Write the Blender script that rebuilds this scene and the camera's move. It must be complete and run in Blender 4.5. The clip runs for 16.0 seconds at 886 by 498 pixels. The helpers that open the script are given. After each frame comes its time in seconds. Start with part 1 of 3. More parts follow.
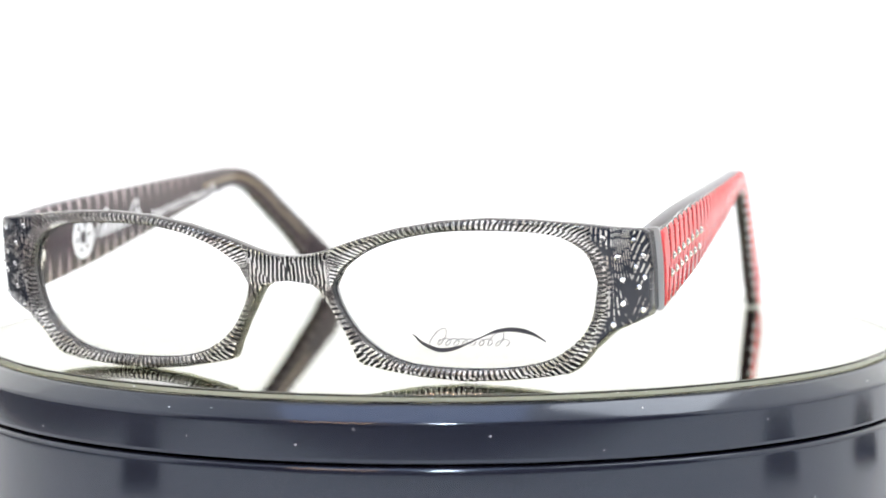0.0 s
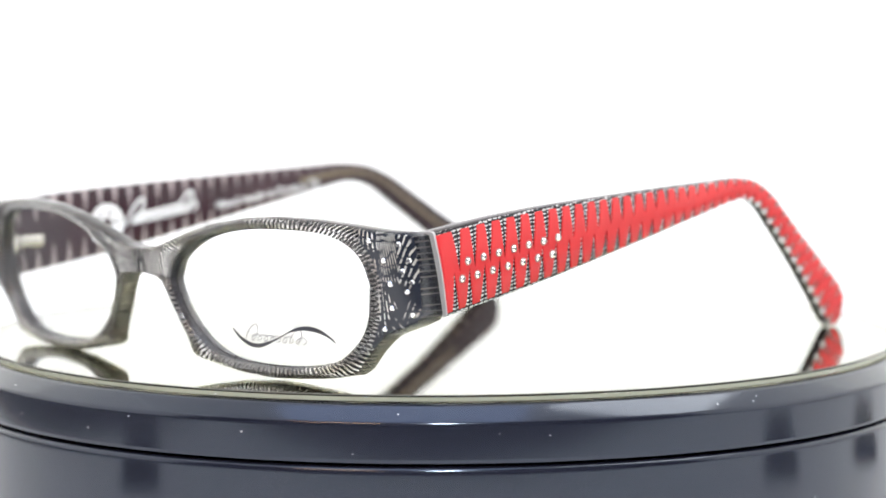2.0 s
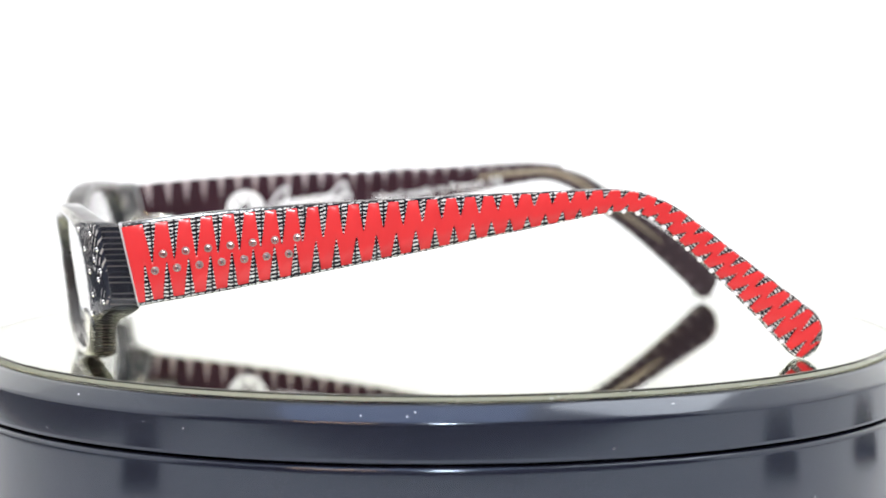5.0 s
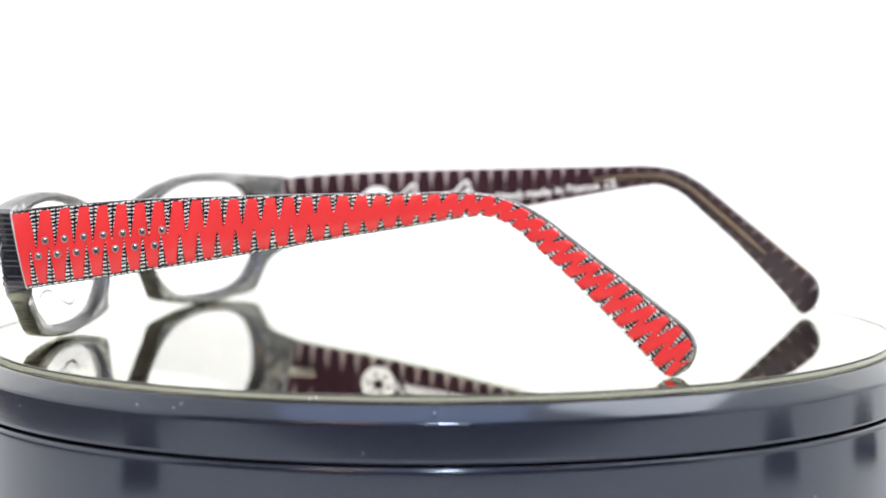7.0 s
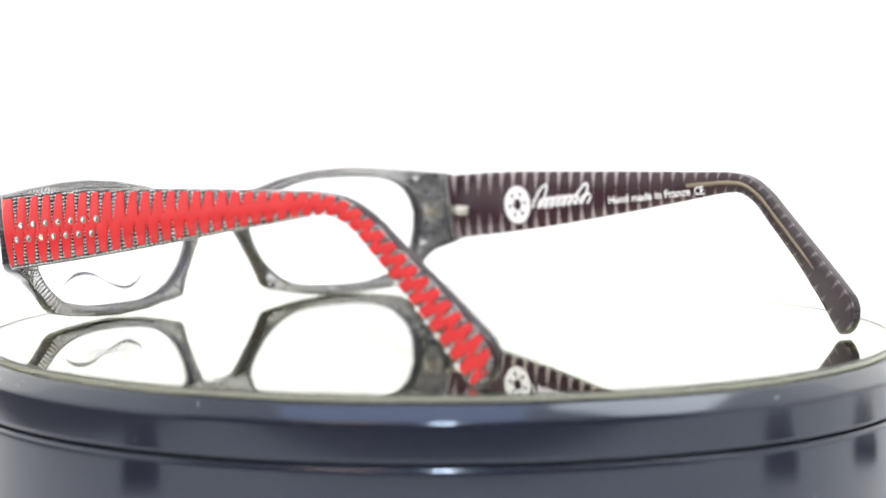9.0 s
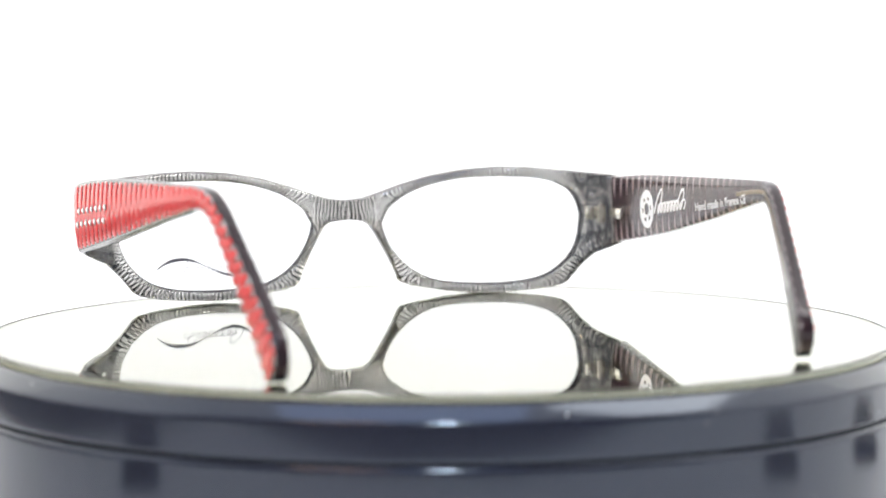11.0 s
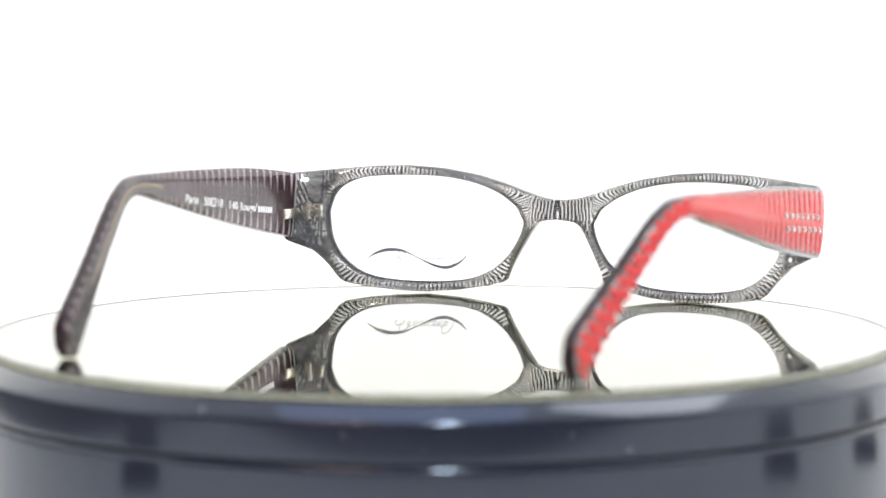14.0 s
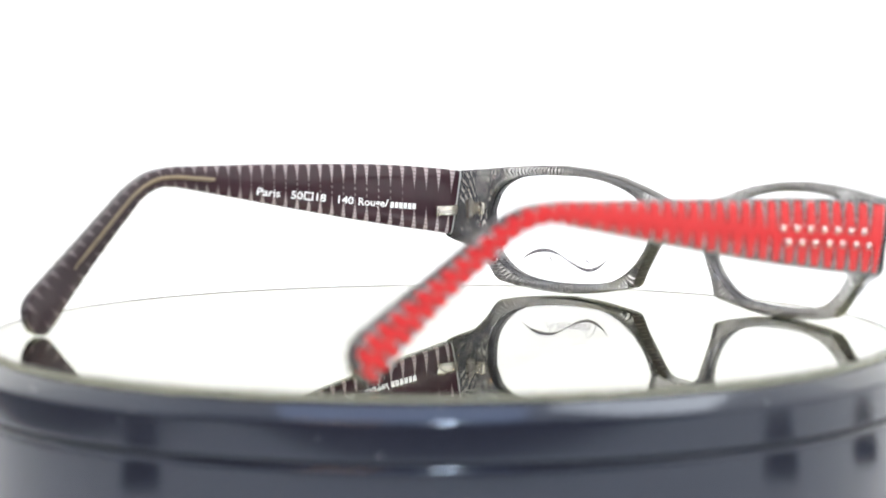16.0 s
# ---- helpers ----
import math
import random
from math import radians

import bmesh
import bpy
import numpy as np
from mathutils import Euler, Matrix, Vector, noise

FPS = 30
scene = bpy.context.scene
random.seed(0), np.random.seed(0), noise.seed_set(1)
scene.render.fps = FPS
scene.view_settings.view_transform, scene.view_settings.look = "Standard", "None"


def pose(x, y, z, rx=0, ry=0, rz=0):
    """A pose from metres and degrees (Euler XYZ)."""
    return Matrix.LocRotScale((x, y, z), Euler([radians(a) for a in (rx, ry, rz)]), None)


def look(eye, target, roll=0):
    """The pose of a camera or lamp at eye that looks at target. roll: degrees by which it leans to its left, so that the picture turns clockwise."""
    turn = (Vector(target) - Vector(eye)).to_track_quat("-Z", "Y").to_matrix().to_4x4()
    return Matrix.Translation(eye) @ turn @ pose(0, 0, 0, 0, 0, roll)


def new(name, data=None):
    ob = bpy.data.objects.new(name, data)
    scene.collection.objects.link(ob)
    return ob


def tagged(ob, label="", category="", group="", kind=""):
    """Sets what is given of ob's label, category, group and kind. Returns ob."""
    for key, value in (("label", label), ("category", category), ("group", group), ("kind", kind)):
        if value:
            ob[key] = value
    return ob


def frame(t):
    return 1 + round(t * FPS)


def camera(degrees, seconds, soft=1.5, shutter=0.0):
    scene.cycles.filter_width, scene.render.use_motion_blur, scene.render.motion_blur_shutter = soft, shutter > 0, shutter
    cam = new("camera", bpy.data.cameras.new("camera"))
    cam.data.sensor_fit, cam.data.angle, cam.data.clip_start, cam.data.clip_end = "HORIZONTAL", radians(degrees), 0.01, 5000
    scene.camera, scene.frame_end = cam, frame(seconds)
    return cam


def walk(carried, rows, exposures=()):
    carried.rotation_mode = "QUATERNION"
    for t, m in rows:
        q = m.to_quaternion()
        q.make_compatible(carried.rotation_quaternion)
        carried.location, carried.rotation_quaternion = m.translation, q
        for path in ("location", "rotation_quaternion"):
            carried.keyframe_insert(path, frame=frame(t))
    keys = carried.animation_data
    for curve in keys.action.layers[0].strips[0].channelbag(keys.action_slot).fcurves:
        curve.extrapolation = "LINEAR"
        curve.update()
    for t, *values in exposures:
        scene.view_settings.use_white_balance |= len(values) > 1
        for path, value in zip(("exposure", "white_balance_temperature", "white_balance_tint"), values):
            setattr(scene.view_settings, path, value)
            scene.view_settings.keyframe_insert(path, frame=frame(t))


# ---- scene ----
cam = camera(18.88, 16.0, soft=1.75)
EYE = Vector((0.0, -0.594245, 0.072912))
PITCH, AIM = radians(5.0863), radians(0.0873)
AHEAD = Vector((math.sin(AIM) * math.cos(PITCH), math.cos(AIM) * math.cos(PITCH), -math.sin(PITCH)))
walk(cam, [(0.0, look(EYE, EYE + AHEAD, -0.18)), (16.0, look(EYE, EYE + AHEAD, -0.18))])
cam.data.dof.use_dof = True
cam.data.dof.aperture_fstop = 13.0


def spin(t):
    """The turntable's angle in degrees."""
    return 201.4226 - 12.95647 * t


# ---- light ----
world = bpy.data.worlds.new("world")
scene.world = world
world.use_nodes = True
world.node_tree.nodes["Background"].inputs[0].default_value = (1.0, 0.99, 0.97, 1)
world.node_tree.nodes["Background"].inputs[1].default_value = 0.3


def area_lamp(name, eye, target, size_x, size_y, power, colour=(1, 1, 1)):
    data = bpy.data.lights.new(name, "AREA")
    data.shape, data.size, data.size_y, data.energy, data.color = "RECTANGLE", size_x, size_y, power, colour
    ob = new(name, data)
    ob.matrix_world = look(eye, target)
    return ob


# lamps whose glints show on the rim: a spot over the camera, a warm strip and a softbox over the right side
area_lamp("spot_lamp", (0.016, -0.78, 0.62), (0, 0, 0.02), 0.07, 0.10, 7.5, (0.86, 0.94, 1.0))
area_lamp("warm_lamp", (-0.34, -0.72, 0.60), (0, 0, 0.02), 0.30, 0.05, 2.4, (1.0, 0.60, 0.34))
area_lamp("softbox_lamp", (0.47, 0.00, 0.86), (0.10, 0, 0), 0.42, 0.42, 3.5, (1.0, 0.98, 0.96))
area_lamp("overhead_lamp", (-0.10, -0.36, 0.92), (-0.10, -0.20, 0), 0.66, 0.50, 2.1, (0.42, 0.58, 1.0))

# ---- materials ----


def material(name, colour=(0.8, 0.8, 0.8), rough=0.5, metal=0.0, trans=0.0, ior=1.5, coat=0.0, spec=0.5):
    mat = bpy.data.materials.new(name)
    mat.use_nodes = True
    bsdf = mat.node_tree.nodes["Principled BSDF"]
    for key, value in (("Base Color", (*colour, 1)), ("Roughness", rough), ("Metallic", metal), ("IOR", ior),
                       ("Transmission Weight", trans), ("Coat Weight", coat), ("Specular IOR Level", spec)):
        bsdf.inputs[key].default_value = value
    return mat


class Nodes:
    """Short forms for wiring a node tree."""

    def __init__(self, mat):
        self.tree = mat.node_tree
        self.bsdf = self.tree.nodes["Principled BSDF"]

    def add(self, kind, **values):
        node = self.tree.nodes.new(kind)
        for key, value in values.items():
            node.inputs[key].default_value = value
        return node

    def link(self, a, b):
        self.tree.links.new(a, b)

    def math(self, op, a, b=None, c=None, clamp=False):
        node = self.tree.nodes.new("ShaderNodeMath")
        node.operation, node.use_clamp = op, clamp
        for i, value in enumerate((a, b, c)):
            if value is None:
                continue
            if isinstance(value, (int, float)):
                node.inputs[i].default_value = value
            else:
                self.link(value, node.inputs[i])
        return node.outputs[0]

    def mix(self, factor, a, b):
        node = self.tree.nodes.new("ShaderNodeMix")
        node.data_type = "RGBA"
        for i, value in ((0, factor), (6, a), (7, b)):
            if isinstance(value, tuple):
                node.inputs[i].default_value = (*value, 1)
            elif isinstance(value, (int, float)):
                node.inputs[i].default_value = value
            else:
                self.link(value, node.inputs[i])
        return node.outputs[2]

    def noise(self, scale, detail=2.0, vector=None, rough=0.5):
        node = self.add("ShaderNodeTexNoise", Scale=scale, Detail=detail, Roughness=rough)
        if vector is None:
            vector = self.tree.nodes.new("ShaderNodeTexCoord").outputs["Object"]
        self.link(vector, node.inputs["Vector"])
        return node.outputs["Fac"]

    def uv(self):
        node = self.tree.nodes.new("ShaderNodeTexCoord")
        split = self.tree.nodes.new("ShaderNodeSeparateXYZ")
        self.link(node.outputs["UV"], split.inputs[0])
        return node.outputs["UV"], split.outputs[0], split.outputs[1]

    def step(self, value, edge, soft):
        return self.math("DIVIDE", self.math("SUBTRACT", value, edge - soft), 2 * soft, clamp=True)

    def bump(self, height, strength, distance):
        node = self.add("ShaderNodeBump", Strength=strength, Distance=distance)
        self.link(height, node.inputs["Height"])
        self.link(node.outputs[0], self.bsdf.inputs["Normal"])


def striped_acetate():
    """Clear acetate with fine black cross lines, and dark blue end pieces with broken dashes; UV in millimetres along and across the rim."""
    mat = material("striped_acetate", rough=0.10, ior=1.49, spec=0.5)
    n = Nodes(mat)
    uv, u, v = n.uv()
    slow = n.noise(0.30, 1.0, uv)
    fine = n.noise(1.5, 2.0, uv)
    place = n.tree.nodes.new("ShaderNodeTexCoord").outputs["Object"]
    split = n.tree.nodes.new("ShaderNodeSeparateXYZ")
    n.link(place, split.inputs[0])
    side = n.math("MULTIPLY", n.math("ABSOLUTE", split.outputs[0]), 1000.0)
    high = n.math("MULTIPLY", split.outputs[2], 1000.0)
    # rim: cross lines that taper towards the lens and shift where the layers meet; upright on the bridge
    bridge = n.math("SUBTRACT", 1.0, n.step(side, 8.5, 0.3))
    along = n.math("ADD", n.math("MULTIPLY", u, n.math("SUBTRACT", 0.92, n.math("MULTIPLY", bridge, 0.92))),
                   n.math("MULTIPLY", n.math("MULTIPLY", side, 1.2), bridge))
    layers = n.math("MULTIPLY", n.math("FLOOR", n.math("ADD", n.math("MULTIPLY", v, 0.30), n.math("MULTIPLY", slow, 0.9))), 0.37)
    phase = n.math("ADD", n.math("ADD", along, layers), n.math("MULTIPLY", slow, 1.0))
    wave = n.math("ABSOLUTE", n.math("SUBTRACT", n.math("FRACT", phase), 0.5))
    wave = n.math("ADD", wave, n.math("MULTIPLY", n.math("SUBTRACT", fine, 0.5), 0.11))
    wave = n.math("ADD", wave, n.math("SUBTRACT", 0.06, n.math("MULTIPLY", n.math("MINIMUM", v, 4.0), 0.03)))
    line = n.step(wave, 0.300, 0.035)
    # end pieces: upright and leaning dashes between dark blue patches
    wob = n.noise(260.0, 2.0, place)
    lean = n.math("MULTIPLY", n.step(side, 65.0, 1.6), n.math("MULTIPLY", high, -0.42))
    dash = n.math("ADD", n.math("ADD", n.math("MULTIPLY", side, 1.05), lean), n.math("MULTIPLY", wob, 0.7))
    dash = n.math("ABSOLUTE", n.math("SUBTRACT", n.math("FRACT", dash), 0.5))
    cut = n.math("FRACT", n.math("ADD", n.math("MULTIPLY", high, 0.46), n.math("MULTIPLY", n.noise(420.0, 1.0, place), 3.0)))
    dash = n.math("MULTIPLY", n.step(dash, 0.355, 0.05), n.step(cut, 0.33, 0.06))
    patch = n.step(n.noise(170.0, 2.0, place), 0.51, 0.04)
    dash = n.math("MULTIPLY", dash, n.math("SUBTRACT", 1.0, patch))
    wide = n.math("MULTIPLY", n.step(v, 2.6, 0.5), n.step(side, 59.0, 1.0))
    pale_part = n.math("ADD", n.math("MULTIPLY", line, n.math("SUBTRACT", 1.0, wide)), n.math("MULTIPLY", dash, wide))
    smoke = n.math("MULTIPLY", n.math("MAXIMUM", n.step(n.noise(0.13, 2.0, uv), 0.52, 0.12), n.math("MULTIPLY", bridge, 0.5)), 0.85)
    pale = n.mix(smoke, (0.80, 0.79, 0.77), (0.34, 0.28, 0.24))
    dark = n.mix(wide, (0.006, 0.006, 0.009), (0.013, 0.015, 0.023))
    n.link(n.mix(pale_part, dark, pale), n.bsdf.inputs["Base Color"])
    n.link(n.math("MULTIPLY", pale_part, n.math("SUBTRACT", 0.80, n.math("MULTIPLY", wide, 0.30))), n.bsdf.inputs["Transmission Weight"])
    n.bump(fine, 0.08, 0.0002)
    return mat


def speckled_acetate():
    """Black acetate ground of the side arms with broken white cross dashes."""
    mat = material("speckled_acetate", rough=0.14, spec=0.25)
    n = Nodes(mat)
    uv, u, v = n.uv()
    wob = n.math("MULTIPLY", n.noise(1.1, 2.0, uv), 1.2)
    rows = n.math("ABSOLUTE", n.math("SUBTRACT", n.math("FRACT", n.math("ADD", n.math("MULTIPLY", v, 1.3), wob)), 0.5))
    cols = n.math("ABSOLUTE", n.math("SUBTRACT", n.math("FRACT", n.math("MULTIPLY", u, 0.70)), 0.5))
    dash = n.math("MULTIPLY", n.step(rows, 0.33, 0.05), n.step(cols, 0.12, 0.05))
    n.link(n.mix(dash, (0.010, 0.009, 0.012), (0.60, 0.60, 0.59)), n.bsdf.inputs["Base Color"])
    return mat


def inner_acetate():
    """Dark plum inside of the side arms, with pale wedges coming in from both edges."""
    mat = material("inner_acetate", rough=0.11, spec=0.42, ior=1.5)
    n = Nodes(mat)
    uv, u, v = n.uv()
    # v runs 0 at the lower edge to 1 at the upper edge
    rim = n.math("ABSOLUTE", n.math("SUBTRACT", v, 0.5))
    cell = n.math("ABSOLUTE", n.math("SUBTRACT", n.math("FRACT", u), 0.5))
    width = n.math("MULTIPLY", n.math("SUBTRACT", rim, 0.15), 0.56)
    ticks = n.step(n.math("SUBTRACT", width, cell), 0.0, 0.03)
    grain = n.noise(3.0, 3.0, uv)
    bars = n.step(n.math("ABSOLUTE", n.math("SUBTRACT", n.math("FRACT", n.math("MULTIPLY", v, 17.0)), 0.5)), 0.14, 0.06)
    ticks = n.math("MULTIPLY", ticks, n.math("ADD", 0.35, n.math("MULTIPLY", bars, 0.65)))
    ticks = n.math("MULTIPLY", ticks, n.math("SUBTRACT", 1.0, n.math("MULTIPLY", n.step(u, 19.0, 7.0), 0.8)))
    ticks = n.math("MULTIPLY", ticks, n.math("ADD", 0.35, n.math("MULTIPLY", grain, 0.8)))
    dots = n.step(n.math("ABSOLUTE", n.math("SUBTRACT", n.math("FRACT", n.math("MULTIPLY", v, 9.0)), 0.5)), 0.27, 0.06)
    dots = n.math("MULTIPLY", n.step(n.math("SUBTRACT", 0.5, cell), 0.445, 0.015), dots)
    dots = n.math("MULTIPLY", n.math("MULTIPLY", dots, n.step(u, 4.0, 1.5)), n.math("MULTIPLY", grain, 0.62))
    tip = n.step(u, 18.0, 2.0)
    dots = n.math("MULTIPLY", dots, n.math("SUBTRACT", 1.0, n.math("MULTIPLY", tip, n.math("SUBTRACT", 1.0, n.step(rim, 0.33, 0.03)))))
    ticks = n.math("MAXIMUM", ticks, dots)
    ground = n.mix(n.noise(0.5, 2.0, uv), (0.020, 0.009, 0.012), (0.050, 0.022, 0.030))
    ground = n.mix(n.math("MULTIPLY", n.step(u, 24.0, 4.0), 0.7), ground, (0.032, 0.026, 0.029))
    n.link(n.mix(ticks, ground, (0.52, 0.44, 0.45)), n.bsdf.inputs["Base Color"])
    return mat


def red_lacquer():
    mat = material("red_lacquer", (0.70, 0.028, 0.032), rough=0.20, coat=0.04, spec=0.25)
    n = Nodes(mat)
    g = n.noise(90.0, 3.0)
    n.link(n.mix(g, (0.52, 0.026, 0.029), (0.61, 0.040, 0.042)), n.bsdf.inputs["Base Color"])
    n.bump(n.noise(700.0, 2.0), 0.06, 0.0002)
    return mat


def gloss_black():
    mat = material("gloss_black", (0.010, 0.011, 0.018), rough=0.10, ior=1.55)
    n = Nodes(mat)
    n.bsdf.inputs["Specular Tint"].default_value = (0.76, 0.86, 1.0, 1)
    co = n.tree.nodes.new("ShaderNodeTexCoord").outputs["Object"]
    dust = n.add("ShaderNodeTexVoronoi", Scale=210.0)
    n.link(co, dust.inputs["Vector"])
    keep = n.step(n.noise(60.0, 1.0, co), 0.63, 0.02)
    speck = n.math("MULTIPLY", n.math("LESS_THAN", dust.outputs["Distance"], 0.055), keep)
    n.link(n.mix(speck, (0.010, 0.011, 0.019), (0.16, 0.16, 0.16)), n.bsdf.inputs["Base Color"])
    n.link(n.math("ADD", 0.07, n.math("MULTIPLY", n.noise(25.0, 4.0, co), 0.10)), n.bsdf.inputs["Roughness"])
    return mat


def paper_white():
    mat = material("paper_white", (0.86, 0.86, 0.85), rough=0.8, spec=0.2)
    n = Nodes(mat)
    n.link(n.mix(n.noise(6.0, 3.0), (0.83, 0.83, 0.82), (0.89, 0.89, 0.88)), n.bsdf.inputs["Base Color"])
    n.bump(n.noise(900.0, 2.0), 0.05, 0.0003)
    return mat


def glow_panel(name, strength, colour):
    """White surface with a glow of its own, added as soft fill light."""
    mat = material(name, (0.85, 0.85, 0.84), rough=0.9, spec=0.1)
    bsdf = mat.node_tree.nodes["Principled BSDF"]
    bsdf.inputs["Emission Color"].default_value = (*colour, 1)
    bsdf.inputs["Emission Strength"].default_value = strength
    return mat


def horn_edge():
    """Smoky brown cut edge of the front, where the layers show as faint streaks."""
    mat = material("horn_edge", rough=0.12, spec=0.4, trans=0.2, ior=1.49)
    n = Nodes(mat)
    uv, u, v = n.uv()
    streak = n.step(n.noise(0.5, 3.0, uv), 0.50, 0.18)
    lines = n.step(n.math("ABSOLUTE", n.math("SUBTRACT", n.math("FRACT", n.math("MULTIPLY", u, 1.06)), 0.5)), 0.36, 0.06)
    lines = n.math("MULTIPLY", lines, n.step(n.noise(0.8, 2.0, uv), 0.46, 0.08))
    c = n.mix(streak, (0.008, 0.007, 0.008), (0.040, 0.030, 0.024))
    place = n.tree.nodes.new("ShaderNodeTexCoord").outputs["Object"]
    split = n.tree.nodes.new("ShaderNodeSeparateXYZ")
    n.link(place, split.inputs[0])
    side = n.math("MULTIPLY", n.math("ABSOLUTE", split.outputs[0]), 1000.0)
    c = n.mix(n.step(side, 63.0, 1.5), c, (0.011, 0.012, 0.018))
    n.link(n.mix(n.math("MULTIPLY", lines, 0.14), c, (0.50, 0.46, 0.42)), n.bsdf.inputs["Base Color"])
    return mat


def plum_edge():
    """Cut edge of the side arms: near black plum with faint layers."""
    mat = material("plum_edge", rough=0.16, spec=0.3)
    n = Nodes(mat)
    uv, u, v = n.uv()
    n.link(n.mix(n.noise(1.2, 3.0, uv), (0.008, 0.005, 0.007), (0.028, 0.014, 0.018)), n.bsdf.inputs["Base Color"])
    return mat


HORN = horn_edge()
BACKING = material("clear_backing", (0.92, 0.92, 0.91), rough=0.04, trans=0.94, ior=1.49)
GROOVE = material("groove_acetate", (0.05, 0.049, 0.054), rough=0.12, trans=0.3, ior=1.49)
STRIPED, SPECKLED, INNER, RED, BLACK, PAPER = (striped_acetate(), speckled_acetate(), inner_acetate(), red_lacquer(),
                                              gloss_black(), paper_white())
# emission of the added fill panels: back, sides and top
GLOW_BACK = glow_panel("back_glow", 1.16, (1.0, 0.985, 0.90))
GLOW_SIDE = glow_panel("side_glow", 0.50, (1.0, 0.995, 0.98))
GLOW_TOP = glow_panel("top_glow", 0.66, (0.88, 0.93, 1.0))
TABLE = material("table_top", (0.035, 0.038, 0.05), rough=0.6)
WALL = material("room_wall", (0.30, 0.30, 0.33), rough=0.9)
PLUM = plum_edge()
STEEL = material("hinge_steel", (0.80, 0.77, 0.70), rough=0.22, metal=1.0)
CORE = material("core_wire", (0.27, 0.22, 0.16), rough=0.34, metal=1.0)
# pale colour of the added beads that imitate highlights at the notches
GLINT = material("glint_pale", (0.78, 0.78, 0.82), rough=0.08, spec=0.8)
CLEAR = material("clear_acetate", (0.62, 0.62, 0.62), rough=0.15, trans=0.4, ior=1.49)
SILVER = material("mirror_silver", (0.64, 0.635, 0.54), rough=0.0, metal=1.0)
SILVER.node_tree.nodes["Principled BSDF"].inputs["Specular Tint"].default_value = (0.86, 0.84, 0.66, 1)
GLASS = material("mirror_glass", (0.96, 0.965, 0.86), rough=0.0, trans=1.0, ior=1.5)
EDGE = material("ground_glass_edge", (0.58, 0.60, 0.47), rough=0.22, trans=0.5)
# dark grey of the added ring that draws the glass edge's dark line
EDGE_LINE = material("edge_line", (0.10, 0.10, 0.085), rough=0.5)
LENS = material("demo_lens", (1.0, 1.0, 1.0), rough=0.0, trans=1.0, ior=1.5)
PRINT_DARK = material("grey_print", (0.03, 0.03, 0.04), rough=0.5)
PRINT_GREY = material("pale_print", (0.26, 0.26, 0.28), rough=0.5)
PRINT_WHITE = material("white_print", (0.85, 0.85, 0.88), rough=0.5)
CRYSTAL = material("rhinestone", (0.86, 0.85, 0.83), rough=0.04, metal=1.0)
SETTING = material("stone_setting", (0.32, 0.29, 0.27), rough=0.3, metal=1.0)

# ---- mesh helpers (millimetres in, metres out) ----
MM = 0.001


def part(name, bm, mat, parent=None, label="", smooth=True):
    """Link a bmesh as one object under a thing, or as a thing of its own."""
    bmesh.ops.recalc_face_normals(bm, faces=bm.faces[:])
    mesh = bpy.data.meshes.new(name)
    bm.to_mesh(mesh)
    bm.free()
    return mesh_part(name, mesh, mat, parent, label, smooth)


def mesh_part(name, mesh, mat, parent=None, label="", smooth=True):
    if not mesh.materials:
        for m in (mat if isinstance(mat, (list, tuple)) else [mat]):
            mesh.materials.append(m)
    if smooth:
        mesh.shade_smooth()
        mesh.set_sharp_from_angle(angle=radians(38))
    ob = new(name, mesh)
    ob.parent = parent
    return tagged(ob, label=label)


def ring_profile(bm, profile, segments=160, closed=True):
    """Turn a profile of (radius, z) round the z axis."""
    rings = []
    for r, z in profile:
        if r < 1e-6:
            rings.append([bm.verts.new((0, 0, z * MM))])
        else:
            rings.append([bm.verts.new((r * MM * math.cos(2 * math.pi * k / segments),
                                        r * MM * math.sin(2 * math.pi * k / segments), z * MM)) for k in range(segments)])
    pairs = list(zip(rings, rings[1:] + (rings[:1] if closed else [])))
    for a, b in pairs:
        for k in range(segments):
            j = (k + 1) % segments
            quad = [a[k % len(a)], a[j % len(a)], b[j % len(b)], b[k % len(b)]]
            quad = list(dict.fromkeys(quad))
            if len(quad) > 2:
                bm.faces.new(quad)


def box(bm, lo, hi, bevel=0.0):
    made = bmesh.ops.create_cube(bm, size=1.0)["verts"]
    for v in made:
        v.co = Vector([(l + h) / 2 + c * (h - l) for l, h, c in zip(lo, hi, v.co)]) * MM
    if bevel:
        edges = {e for v in made for e in v.link_edges}
        bmesh.ops.bevel(bm, geom=list(edges), offset=bevel * MM, segments=2, profile=0.5, affect="EDGES")


def cylinder(bm, base, top, radius, segments=16):
    """A closed cylinder between two points."""
    base, top = Vector(base), Vector(top)
    turn = (top - base).to_track_quat("Z", "Y").to_matrix().to_4x4()
    bmesh.ops.create_cone(bm, cap_ends=True, segments=segments, radius1=radius * MM, radius2=radius * MM,
                          depth=(top - base).length * MM,
                          matrix=Matrix.Translation((base + top) / 2 * MM) @ turn)


def spline(points, count):
    """Catmull-Rom through the points, resampled to count places."""
    pts = [np.array(p, float) for p in points]
    pts = [2 * pts[0] - pts[1]] + pts + [2 * pts[-1] - pts[-2]]
    out = []
    spans = len(pts) - 3
    for k in range(count):
        x = k / (count - 1) * spans
        i = min(int(x), spans - 1)
        f = x - i
        a, b, c, d = pts[i:i + 4]
        out.append(0.5 * (2 * b + (c - a) * f + (2 * a - 5 * b + 4 * c - d) * f * f + (3 * b - a - 3 * c + d) * f ** 3))
    return out


